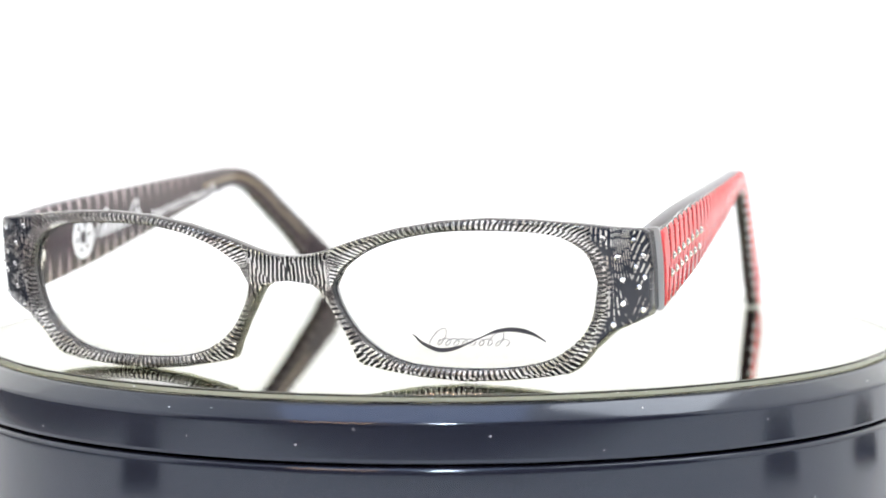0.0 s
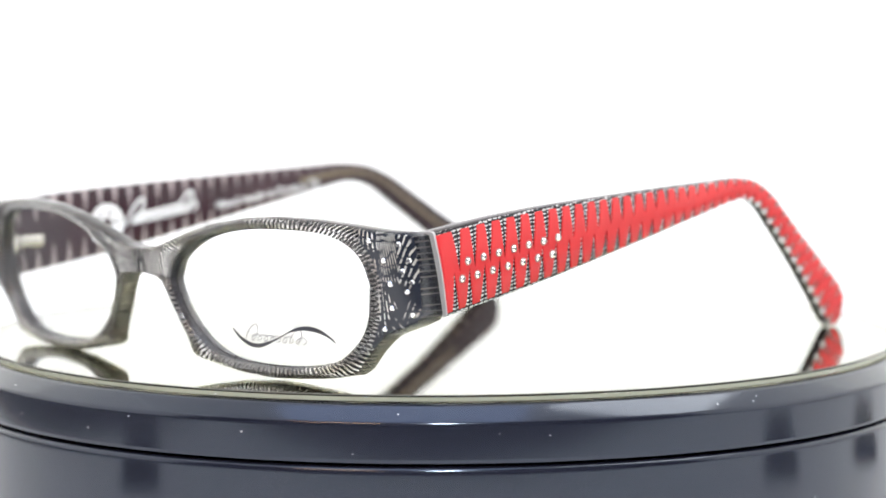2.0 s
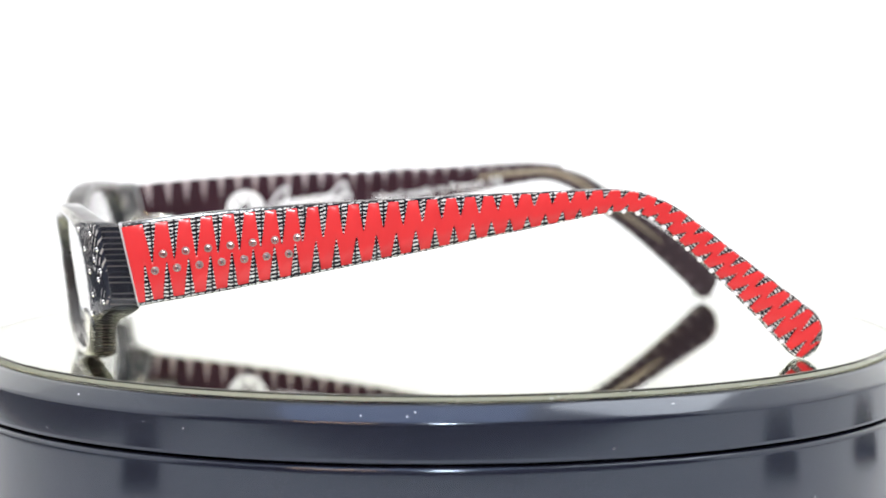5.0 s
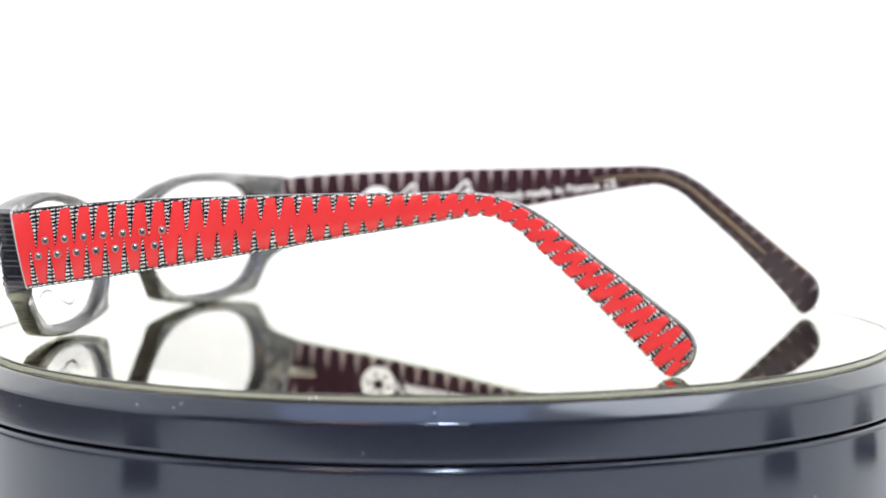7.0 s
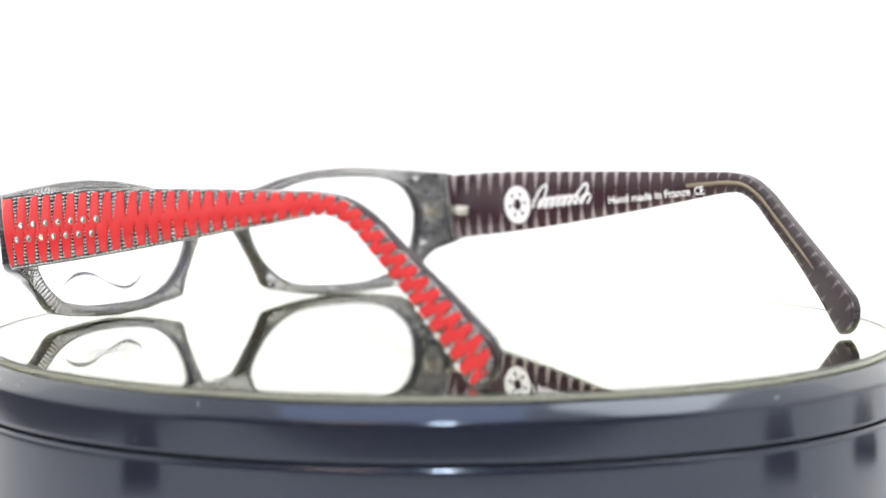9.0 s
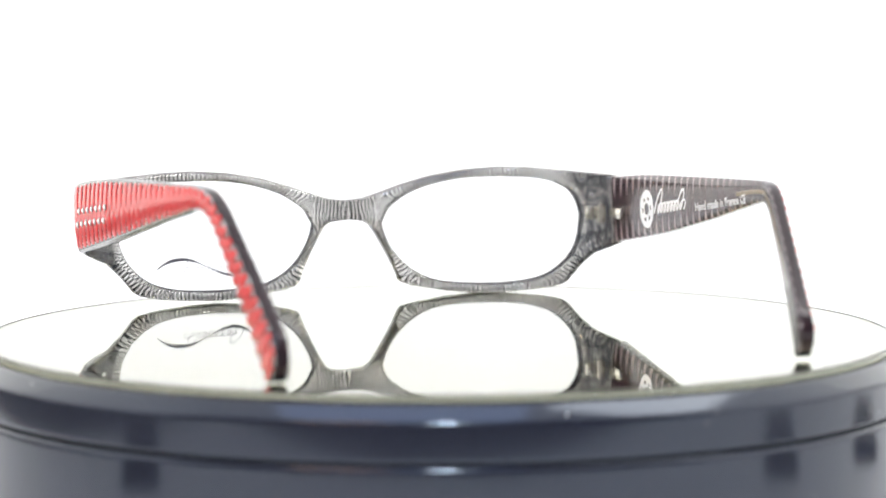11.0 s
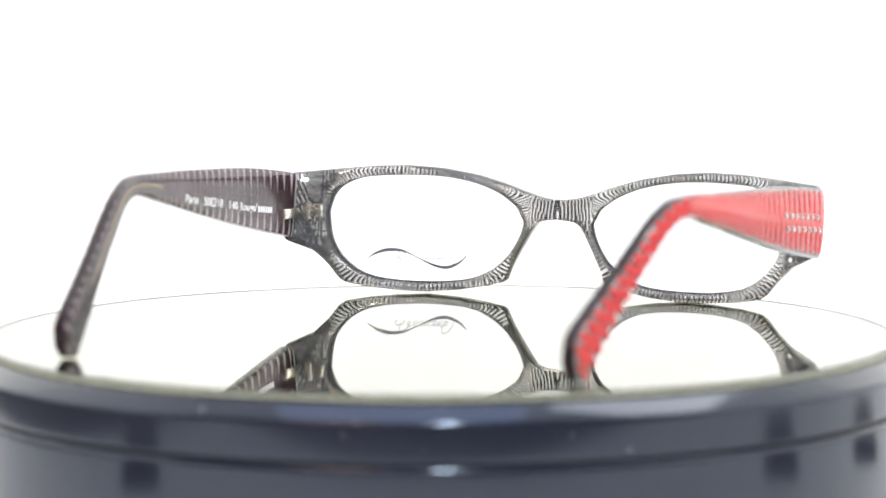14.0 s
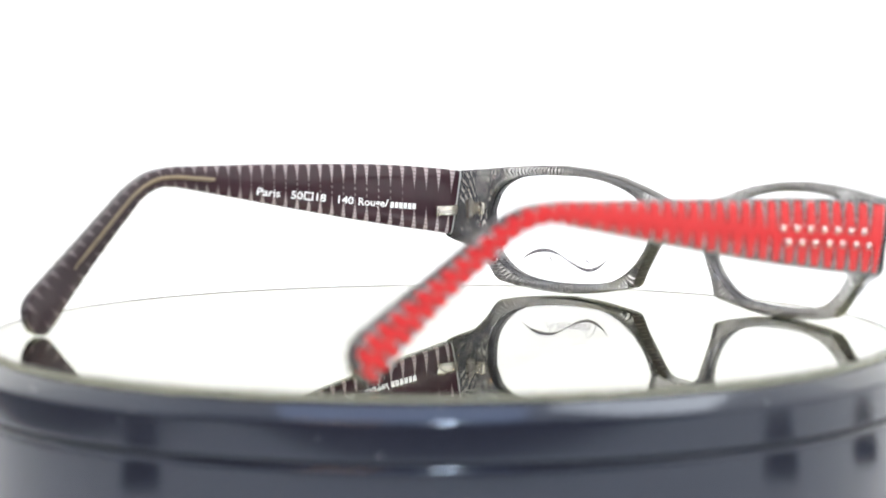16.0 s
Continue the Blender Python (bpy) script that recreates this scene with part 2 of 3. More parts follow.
# ---- the set: table, sweep, added glowing panels, room ----
def structure(name, bm, mat, label, smooth=False):
    return tagged(part(name, bm, mat, None, label, smooth), kind="structure", category=name.split("_")[0])


bm = bmesh.new()
path = [(-282, -42), (0, -42), (350, -42)]
path += [(350 + 220 * math.sin(a), -42 + 220 * (1 - math.cos(a))) for a in [math.pi / 2 * k / 12 for k in range(1, 13)]]
path += [(570, 1000)]
back = [(y + (3 if z > 180 else 0), z - (3 if z < 170 else 0)) for y, z in path]
rows = [[bm.verts.new((x * MM, y * MM, z * MM)) for x in (-270, 420)] for y, z in path]
under = [[bm.verts.new((x * MM, y * MM, z * MM)) for x in (-270, 420)] for y, z in back]
for a, b in list(zip(rows, rows[1:])) + list(zip(under, under[1:])):
    bm.faces.new((a[0], a[1], b[1], b[0]))
for side in (0, 1):
    for k in range(len(path) - 1):
        bm.faces.new((rows[k][side], rows[k + 1][side], under[k + 1][side], under[k][side]))
for k in (0, -1):
    bm.faces.new((rows[k][0], rows[k][1], under[k][1], under[k][0]))
structure("ground", bm, PAPER, "seamless white paper sweep under and behind the turntable", True)

# unseen glowing panels round the sweep, added to light glasses and paper
for name, lo, hi, label in (("backdrop", (-900, 580, -45), (900, 590, 1010), "added glowing white panel behind the paper sweep"),
                            ("wall_west", (-910, -520, -45), (-900, 590, 1010), "added glowing white side panel, out of view"),
                            ("wall_east", (900, -520, -45), (910, 590, 1010), "added glowing white side panel, out of view"),
                            ("ceiling", (-910, -700, 1010), (910, 590, 1020), "added glowing white panel overhead, out of view")):
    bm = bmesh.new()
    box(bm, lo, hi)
    structure(name, bm, GLOW_TOP if name == "ceiling" else GLOW_BACK if name == "backdrop" else GLOW_SIDE, label)
for name, lo, hi in (("wall_room_south", (-1500, -1400, -60), (1500, -1390, 1600)),
                     ("wall_room_west", (-1510, -1400, -60), (-1500, 700, 1600)),
                     ("wall_room_east", (1500, -1400, -60), (1510, 700, 1600)),
                     ("wall_room_north", (-1500, 700, -60), (1500, 710, 1600)),
                     ("ceiling_room", (-1510, -1400, 1600), (1510, 710, 1610)),
                     ("floor", (-1510, -1400, -60), (1510, 710, -50))):
    bm = bmesh.new()
    box(bm, lo, hi)
    structure(name, bm, TABLE if name == "floor" else WALL, "plain grey surface of the studio room")

# ---- turntable ----
base = tagged(new("motor_housing"), "glossy black round motor housing under a display turntable", "motor housing")
base.location = (0, 0, -0.042)


def turned(name, profile, mat, parent, label="", drop=0.0, segments=200, closed=True):
    bm = bmesh.new()
    ring_profile(bm, [(r, z - drop) for r, z in profile], segments, closed)
    return part(name, bm, mat, parent, label)


turned("shell", [(0, -11.35), (104.0, -11.35), (104.9, -11.55), (105.3, -11.95), (105.38, -12.35), (105.4, -12.65), (105.4, -13.0), (105.5, -27), (105.6, -40), (105, -41.5), (0, -41.5)],
       BLACK, base, "", -42, closed=False)
turned("foot_ring", [(92, -41.5), (100, -41.5), (100, -42), (92, -42)], WALL, base, "grey rubber foot ring", -42)
turned("spindle_collar", [(0, -11.35), (30, -11.35), (30, -10.95), (0, -10.95)], STEEL, base, "steel bearing collar", -42, 48, False)

platter = tagged(new("turntable_platter"), "round mirror-topped platter with a glossy black rim", "turntable platter")
turned("rim", [(0, -10.9), (104.4, -10.9), (105.0, -10.7), (105.1, -10.3), (105.1, -10.0), (105.1, -4.0), (105.1, -3.7), (105.08, -3.4), (104.95, -3.08), (104.72, -2.8), (102.45, -0.45), (102.2, -0.22), (101.9, -0.06), (101.6, 0.0), (0, 0.0)],
       BLACK, platter, "glossy black bevelled rim", closed=False)
turned("silvering", [(0, 0.04), (100.9, 0.04), (100.9, 0.10), (0, 0.10)], SILVER, platter, "silvered mirror layer", closed=False)
bm = bmesh.new()
ring_profile(bm, [(0, 0.16), (100.8, 0.16), (101.1, 0.4), (101.1, 1.2), (100.8, 1.5), (0, 1.5)], 200, False)
bm.faces.ensure_lookup_table()
disc = part("glass_disc", bm, [GLASS, EDGE], platter, "clear mirror glass with a pale green ground edge")
for f in disc.data.polygons:
    if abs(f.normal.z) < 0.5:
        f.material_index = 1
disc.visible_shadow = False
# added ring: draws the dark line that the far glass edge shows
turned("edge_line", [(100.7, 1.46), (101.12, 1.46), (101.12, 1.60), (100.9, 1.64), (100.7, 1.60)], EDGE_LINE, platter, "thin added ring for the dark line of the glass edge")

# lint and tiny chips along the glass edge and on the rim
bm = bmesh.new()
rng = random.Random(5)
for k in range(46):
    a = rng.uniform(0, 2 * math.pi)
    kind = rng.random()
    if kind < 0.6:
        r, z = 101.25, rng.uniform(0.1, 1.4)
    elif kind < 0.8:
        r, z = rng.uniform(103.0, 104.4), 0.0
        z = 102.2 - r - 0.15
    else:
        r, z = 105.15, rng.uniform(-9, -4)
    size = rng.uniform(0.05, 0.17)
    made = bmesh.ops.create_icosphere(bm, subdivisions=1, radius=size * MM)["verts"]
    bmesh.ops.transform(bm, matrix=Matrix.Translation((r * MM * math.cos(a), r * MM * math.sin(a), z * MM)) @ Matrix.Rotation(a, 4, "Z")
                        @ Matrix.Diagonal((0.4, rng.uniform(0.8, 1.8), rng.uniform(0.6, 1.0), 1)), verts=made)
tagged(part("lint", bm, PRINT_WHITE, platter, "tiny pale lint specks"), kind="stuff")

# low black foot plates of the light stands, beside the turntable
def stand_foot(x, y, turn):
    foot = tagged(new("light_stand_foot"), "small black square foot plate of a light stand on white paper", "foot plate", "light stand feet")
    bm = bmesh.new()
    box(bm, (-17, -38, 0), (17, 38, 6), 1.5)
    part("plate", bm, BLACK, foot)
    bm = bmesh.new()
    cylinder(bm, (0, 0, 6), (0, 0, 8), 5)
    part("socket", bm, BLACK, foot)
    foot.matrix_world = pose(x, y, -0.042, 0, 0, turn)
    return foot


for x, y, turn in ((0.2456, -0.0968, -6), (-0.224, -0.141, 17), (0.245, 0.026, 27)):
    stand_foot(x, y, turn + 90)

# ---- eyeglasses ----
glasses = tagged(new("eyeglasses"), "open eyeglasses with striped black clear front and red zigzag arms", "eyeglasses")

OPENING = [(-60.4, 21.4), (-59.2, 25.5), (-56.8, 28.3), (-52.3, 30.4), (-45.7, 31.2), (-36.8, 31.4), (-29.4, 30.9), (-22.1, 29.4),
           (-16.2, 27.2), (-11.8, 24.3), (-9.4, 21.5), (-9.0, 19.0), (-10.4, 15.0), (-13.3, 10.6), (-17.8, 6.9), (-23.7, 4.7),
           (-32.6, 3.9), (-41.5, 4.1), (-48.1, 5.1), (-52.8, 7.0), (-56.9, 10.6), (-59.3, 15.0)]
OUTLINE = [(0, 25.7), (-1.5, 25.75), (-4.5, 26.1), (-7.4, 26.9), (-14.7, 29.4), (-22.1, 31.5), (-30.9, 33.0), (-39.7, 33.6), (-47.9, 33.4), (-56.7, 32.7),
           (-63.4, 32.0), (-68.4, 31.6), (-69.6, 30.9), (-69.9, 24.0), (-69.6, 16.0), (-68.8, 14.6), (-66.5, 13.4), (-62.9, 11.7), (-59.2, 8.2), (-56.2, 4.6), (-54.6, 3.6),
           (-49.6, 2.7), (-41.5, 1.95), (-34.1, 1.65), (-25.2, 2.4), (-17.8, 3.7), (-14.1, 4.5), (-13.1, 5.3), (-11.9, 8.4), (-9.7, 12.8),
           (-7.4, 16.9), (-5.9, 19.2), (-4.3, 20.25), (-2.0, 20.6), (0, 20.8)]
MID = (-34.6, 17.4)


def densify(points, step, closed):
    out = []
    ring = points + points[:1] if closed else points
    for (x0, z0), (x1, z1) in zip(ring, ring[1:]):
        n = max(1, round(math.hypot(x1 - x0, z1 - z0) / step))
        out += [(x0 + (x1 - x0) * k / n, z0 + (z1 - z0) * k / n) for k in range(n)]
    return out if closed else out + [ring[-1]]


def smooth_loop(points, count):
    p = [points[-1]] + points + points[:2]
    return [tuple(q) for q in spline(p[1:-1], count)]


def along_ray(loop, angle):
    """Distance from MID to a closed loop along an angle."""
    dx, dz = math.cos(angle), math.sin(angle)
    best = None
    for (x0, z0), (x1, z1) in zip(loop, loop[1:] + loop[:1]):
        ex, ez = x1 - x0, z1 - z0
        det = dx * -ez + dz * ex
        if abs(det) < 1e-9:
            continue
        px, pz = x0 - MID[0], z0 - MID[1]
        d = (px * -ez + pz * ex) / det
        k = (dx * pz - dz * px) / det
        if d > 0 and -1e-6 <= k <= 1 + 1e-6 and (best is None or d < best):
            best = d
    return best


def front_y(x, z):
    """Depth of the front's middle surface: a gentle wrap that turns back at the end pieces, its top leaning forward."""
    ax = abs(x)
    return 6.7 - 0.0021 * ax * ax - (0.035 * (ax - 62) ** 2 if ax > 62 else 0) + 0.13 * (z - 17)


def rim_front():
    bm = bmesh.new()
    layer = bm.loops.layers.uv.new("UVMap")
    outline = densify(OUTLINE, 1.1, False)
    opening = smooth_loop(OPENING, 120)
    n = len(outline)
    stations, run = [], 0.0
    prev = None
    for x, z in outline:
        angle = math.atan2(z - MID[1], x - MID[0])
        d = along_ray(opening, angle) or 20.0
        ix_, iz_ = MID[0] + d * math.cos(angle), MID[1] + d * math.sin(angle)
        m = ((x + ix_) / 2, (z + iz_) / 2)
        if prev:
            run += math.hypot(m[0] - prev[0], m[1] - prev[1])
        prev = m
        width = math.hypot(x - ix_, z - iz_)
        tight = 0.5 if x > -12 else 1.0
        loop = []
        half = 2.45
        edge = min(0.9, width * 0.3)
        cut = abs(x) < 1e-6
        for s, off in ((0.0, half - 0.5), (0.35, half - 0.05), (edge, half + 0.1), (width * 0.5, half + 0.25), (width - edge, half), (width - (0 if cut else 0.25), half - 0.45), (width, half - 1.1),
                       (width, -half + 1.1), (width - (0 if cut else 0.25), -half + 0.45), (width - edge, -half), (width * 0.5, -half - 0.1), (edge, -half), (0.35, -half + 0.05), (0.0, -half + 0.5),
                       (0.0, -0.5), (-0.35, 0.0), (0.0, 0.5)):
            f = s / width
            px, pz = ix_ + (x - ix_) * f, iz_ + (z - iz_) * f
            if off < 0:
                off -= max(0.0, min(1.0, (abs(px) - 61) / 6)) * max(0.0, 0.6 + 0.11 * (26 - pz))
            y = front_y(px, pz) + off
            loop.append((bm.verts.new((px * MM, y * MM, pz * MM)), s * tight))
        stations.append((loop, run, x))
    for i in range(n):
        a, b = stations[i], stations[(i + 1) % n]
        ua, ub = a[1], b[1] if i + 1 < n else a[1] + 4.9
        count = len(a[0])
        for k in range(count):
            j = (k + 1) % count
            on_seam = abs(a[2]) < 1e-6 and abs(b[2]) < 1e-6 and 5 <= k <= 7
            if on_seam:
                continue
            face = bm.faces.new((a[0][k][0], b[0][k][0], b[0][j][0], a[0][j][0]))
            face.material_index = 1 if 5 <= k <= 7 else 2 if k >= 13 else 3 if k >= 8 else 0
            for lo, uvs in zip(face.loops, ((ua, a[0][k][1]), (ub, b[0][k][1]), (ub, b[0][j][1]), (ua, a[0][j][1]))):
                lo[layer].uv = uvs
    made = bmesh.ops.duplicate(bm, geom=bm.verts[:] + bm.faces[:])
    verts = [g for g in made["geom"] if isinstance(g, bmesh.types.BMVert)]
    for v in verts:
        v.co.x = -v.co.x
    bmesh.ops.remove_doubles(bm, verts=bm.verts[:], dist=0.00003)
    return bm


part("front_frame", rim_front(), [STRIPED, HORN, GROOVE, BACKING], glasses, "black and clear striped acetate front")


def lens(sign):
    bm = bmesh.new()
    loop = smooth_loop(OPENING, 96)
    sides = []
    for off in (0.55, -0.55):
        rings = [[bm.verts.new((sign * (MID[0] + (x - MID[0]) * f) * MM,
                                (front_y(MID[0] + (x - MID[0]) * f, MID[1] + (z - MID[1]) * f) + off) * MM,
                                (MID[1] + (z - MID[1]) * f) * MM)) for x, z in loop] for f in (1.0, 0.8, 0.55, 0.3)]
        mid = bm.verts.new((sign * MID[0] * MM, (front_y(*MID) + off) * MM, MID[1] * MM))
        for a, b in zip(rings, rings[1:]):
            for k in range(len(a)):
                j = (k + 1) % len(a)
                bm.faces.new((a[k], a[j], b[j], b[k]))
        for k in range(len(loop)):
            bm.faces.new((rings[-1][k], rings[-1][(k + 1) % len(loop)], mid))
        sides.append(rings[0])
    for k in range(len(loop)):
        j = (k + 1) % len(loop)
        bm.faces.new((sides[0][k], sides[0][j], sides[1][j], sides[1][k]))
    ob = part("lens", bm, LENS, glasses, "clear demo lens with a printed swash" if sign > 0 else "clear plain demo lens")
    ob.visible_shadow = False
    return ob


lens_a, lens_b = lens(1), lens(-1)

# side arms: pairs of upper and lower edge places (y, z), from the hinge to the tip
PAIRS = [((-4.6, 31.9), (-8.2, 15.6)), ((-12.5, 32.9), (-13.3, 16.5)), ((-23, 34.0), (-23.2, 18.1)), ((-34, 34.9), (-34.2, 20.0)), ((-46, 35.6), (-46, 22.1)),
         ((-57, 36.1), (-57, 24.2)), ((-68, 36.6), (-68, 26.3)), ((-78, 37.0), (-78, 28.3)), ((-88, 37.3), (-87.6, 30.1)), ((-97, 37.6), (-96, 31.7)), ((-104, 37.7), (-102.2, 32.8)),
         ((-110.5, 36.7), (-107, 33.0)), ((-117, 33.6), (-112.3, 30.9)), ((-123, 29.2), (-117.5, 26.4)), ((-129, 24.6), (-123, 21.4)),
         ((-135, 20.1), (-128.5, 16.2)), ((-140, 16.3), (-133, 11.7)), ((-144.5, 12.9), (-137.5, 7.0)), ((-146.9, 10.7), (-140.0, 4.3)),
         ((-148.0, 8.3), (-141.6, 2.7)), ((-147.8, 5.8), (-143.1, 2.0)), ((-146.6, 3.5), (-144.6, 2.1))]
COUNT = 260
TOPS = spline([p[0] for p in PAIRS], COUNT)
BOTS = spline([p[1] for p in PAIRS], COUNT)
MIDS = [(a + b) / 2 for a, b in zip(TOPS, BOTS)]
RUN = [0.0]
for p, q in zip(MIDS, MIDS[1:]):
    RUN.append(RUN[-1] + float(np.hypot(*(q - p))))
LENGTH = RUN[-1]


PLAN = [0, 10, 40, 75, 106, 122, 135, 146]
PLAN_X = {-1: [70.6, 70.5, 68.9, 65.8, 62.2, 60.2, 58.4, 57.2], 1: [70.6, 70.5, 69.4, 68.2, 66.4, 62.4, 59.2, 56.4]}
DROP_AT = [0, 10, 40, 75, 106, 120, 146]
DROP = {-1: [0, 0, -0.1, -0.3, -0.5, -0.4, -0.3], 1: [-1.2, -1.4, -2.1, -2.3, -2.1, -1.5, -0.1]}


def arm_x(sign, y):
    """Outer face of the side arm in plan (distance from the middle)."""
    return float(np.interp(-y, PLAN, PLAN_X[sign]))


def arm_half(s):
    """Half thickness along the arm."""
    return 1.7 - 0.5 * min(1, s / 80) + 0.2 * max(0, min(1, (s - 110) / 40))


def on_arm(sign, s, f, proud=0.0, inside=False):
    """A place on the arm's outer (or inner) face: s along it, f from its lower (0) to its upper edge (1)."""
    k = float(np.interp(s, RUN, range(COUNT)))
    i = min(int(k), COUNT - 2)
    w = k - i
    top = TOPS[i] * (1 - w) + TOPS[i + 1] * w
    bot = BOTS[i] * (1 - w) + BOTS[i + 1] * w
    if sign > 0:
        bot = bot + (top - bot) * 0.14 * max(0.0, min(1.0, (s - 108) / 20))
    y, z = bot + (top - bot) * f
    half = arm_half(s)
    bulge = (0.45 - 0.33 * max(0.0, min(1.0, (s - 80) / 25))) * (1 - (2 * f - 1) ** 2)
    x = arm_x(sign, y) - (2 * half + 0.3 if inside else 0) + (-1 if inside else 1) * (bulge * (0.4 if inside else 1) + proud)
    return x, y, z + float(np.interp(-y, DROP_AT, DROP[sign]))


def side_arm_body(sign):
    bm = bmesh.new()
    layer = bm.loops.layers.uv.new("UVMap")
    section = [(0.0, -0.55, 0), (0.012, -0.2, 0), (0.05, 0.0, 0), (0.25, 0.0, 0), (0.5, 0.0, 0), (0.75, 0.0, 0), (0.95, 0.0, 0), (0.988, -0.2, 0), (1.0, -0.55, 0),
               (1.0, -0.55, 1), (0.988, -0.2, 1), (0.93, 0.0, 1), (0.75, 0.0, 1), (0.5, 0.0, 1), (0.25, 0.0, 1), (0.07, 0.0, 1), (0.012, -0.2, 1), (0.0, -0.55, 1)]
    rings = []
    for s in [0.0, 0.55] + RUN[2::2] + [RUN[-1]]:
        rings.append((s, [bm.verts.new(Vector((sign * q[0], q[1], q[2])) * MM) for q in (on_arm(sign, s, f, p, bool(side)) for f, p, side in section)]))
    n = len(section)
    for (sa, a), (sb, b) in zip(rings, rings[1:]):
        for k in range(n):
            j = (k + 1) % n
            face = bm.faces.new((a[k], a[j], b[j], b[k]))
            inner = section[k][2] and section[j][2]
            face.material_index = 1 if inner else (2 if k in (0, 7, 8, n - 1) else 0)
            high = (a[0].co - a[8].co).length / MM
            for lo, (s, kk) in zip(face.loops, ((sa, k), (sa, j), (sb, j), (sb, k))):
                f = section[kk][0]
                lo[layer].uv = (tooth_phase(s), f) if inner else (s, f * high)
                if face.material_index == 2:
                    lo[layer].uv = (tooth_phase(s), 1.0 if k in (0, n - 1) else 0.0)
    bm.faces.new(rings[0][1]).material_index = 3
    bm.faces.new(rings[-1][1])
    for f in bm.faces:
        if all(v in rings[0][1] or v in rings[1][1] for v in f.verts):
            f.material_index = 3
    return bm


def tooth_place(k):
    """Where along the arm the k-th notch stands."""
    return 4.8 + 4.37 * k - 0.018 * k * k if k < 22 else 4.8 + 4.37 * 22 - 0.018 * 484 + 3.45 * (k - 22)


def tooth_phase(s):
    return float(np.interp(s, [tooth_place(k) for k in range(-2, 45)], range(-2, 45)))


def red_inlay(sign):
    """The raised red zigzag band with notches from both edges."""
    def upper(s):
        k = tooth_phase(s)
        d = abs(k - round(k))
        deep = 0.46 - 0.14 * max(0.0, min(1.0, (s - 35) / 45)) + 0.12 * max(0.0, min(1.0, (s - 105) / 15))
        if round(k) < 0 or round(k) > 39 or d > 0.25:
            return 0.955
        return 0.955 - deep * (1 - max(0, d - 0.03) / 0.22)

    def lower(s):
        k = tooth_phase(s) + 0.36
        d = abs(k - round(k))
        deep = 0.42 - 0.12 * max(0.0, min(1.0, (s - 35) / 45)) + 0.12 * max(0.0, min(1.0, (s - 105) / 15))
        if round(k) < 0 or round(k) > 39 or d > 0.25:
            return 0.045
        return 0.045 + deep * (1 - max(0, d - 0.03) / 0.22)

    places = {0.6, LENGTH - 1.2}
    for k in range(40):
        for d in (-0.25, -0.14, -0.03, 0.03, 0.14, 0.25):
            for shift in (0, -0.36):
                places.add(float(np.interp(k + d + shift, range(-2, 45), [tooth_place(q) for q in range(-2, 45)])))
    places = sorted(p for p in places if 0.6 <= p <= LENGTH - 1.2)
    bm = bmesh.new()
    tops, rims = [], []
    for s in places:
        lo, hi = lower(s), upper(s)
        col = [on_arm(sign, s, lo + (hi - lo) * f, 0.28 if f in (0.06, 0.94) else 0.34) for f in (0.06, 0.3, 0.5, 0.7, 0.94)]
        col = [on_arm(sign, s, lo, 0.02)] + col + [on_arm(sign, s, hi, 0.02)]
        tops.append([bm.verts.new(Vector((sign * x, y, z)) * MM) for x, y, z in col])
    for a, b in zip(tops, tops[1:]):
        for k in range(len(a) - 1):
            bm.faces.new((a[k], a[k + 1], b[k + 1], b[k]))
    for col, s in ((tops[0], places[0] - 0.25), (tops[-1], places[-1] + 0.25)):
        foot = [bm.verts.new(Vector((sign * x, y, z)) * MM) for x, y, z in (on_arm(sign, s, lower(s) + (upper(s) - lower(s)) * f, 0.02) for f in (0, 0.06, 0.3, 0.5, 0.7, 0.94, 1))]
        for k in range(len(col) - 1):
            bm.faces.new((col[k], col[k + 1], foot[k + 1], foot[k]))
    return bm


def gem_mesh():
    """A faceted rhinestone with its outward side along +z."""
    bm = bmesh.new()
    ring_profile(bm, [(0, 0.42), (0.34, 0.42), (0.58, 0.16), (0.58, -0.1), (0, -0.1)], 8, False)
    mesh = bpy.data.meshes.new("rhinestone")
    bm.to_mesh(mesh)
    bm.free()
    mesh.materials.append(CRYSTAL)
    return mesh


def cup_mesh():
    bm = bmesh.new()
    ring_profile(bm, [(0.55, -0.1), (0.82, -0.1), (0.80, 0.12), (0.68, 0.22), (0.55, 0.12)], 14, True)
    mesh = bpy.data.meshes.new("setting")
    bm.to_mesh(mesh)
    bm.free()
    mesh.materials.append(SETTING)
    mesh.shade_smooth()
    return mesh


def glint_bead_mesh():
    """A small rounded glossy bead, its pale colour standing in for the glint at a notch."""
    bm = bmesh.new()
    bmesh.ops.create_icosphere(bm, subdivisions=2, radius=0.58 * MM)
    mesh = bpy.data.meshes.new("glint_bead")
    bm.to_mesh(mesh)
    bm.free()
    mesh.materials.append(GLINT)
    mesh.shade_smooth()
    return mesh


GEM, CUP, GLINT_BEAD = gem_mesh(), cup_mesh(), glint_bead_mesh()


def scrawl(start, length, tall, count=150):
    """A looping pen line along a base line: (way along, height) pairs, with two taller loops."""
    out = []
    for k in range(count):
        f = k / (count - 1)
        a = f * 9 * 2 * math.pi
        high = tall * (1.0 if f < 0.14 else 0.85 if 0.76 < f < 0.88 else 0.40)
        h = high * 0.5 * (1 - math.cos(a))
        out.append((start + length * f - 0.055 * length * math.sin(a) + 0.6 * h, h))
    return out


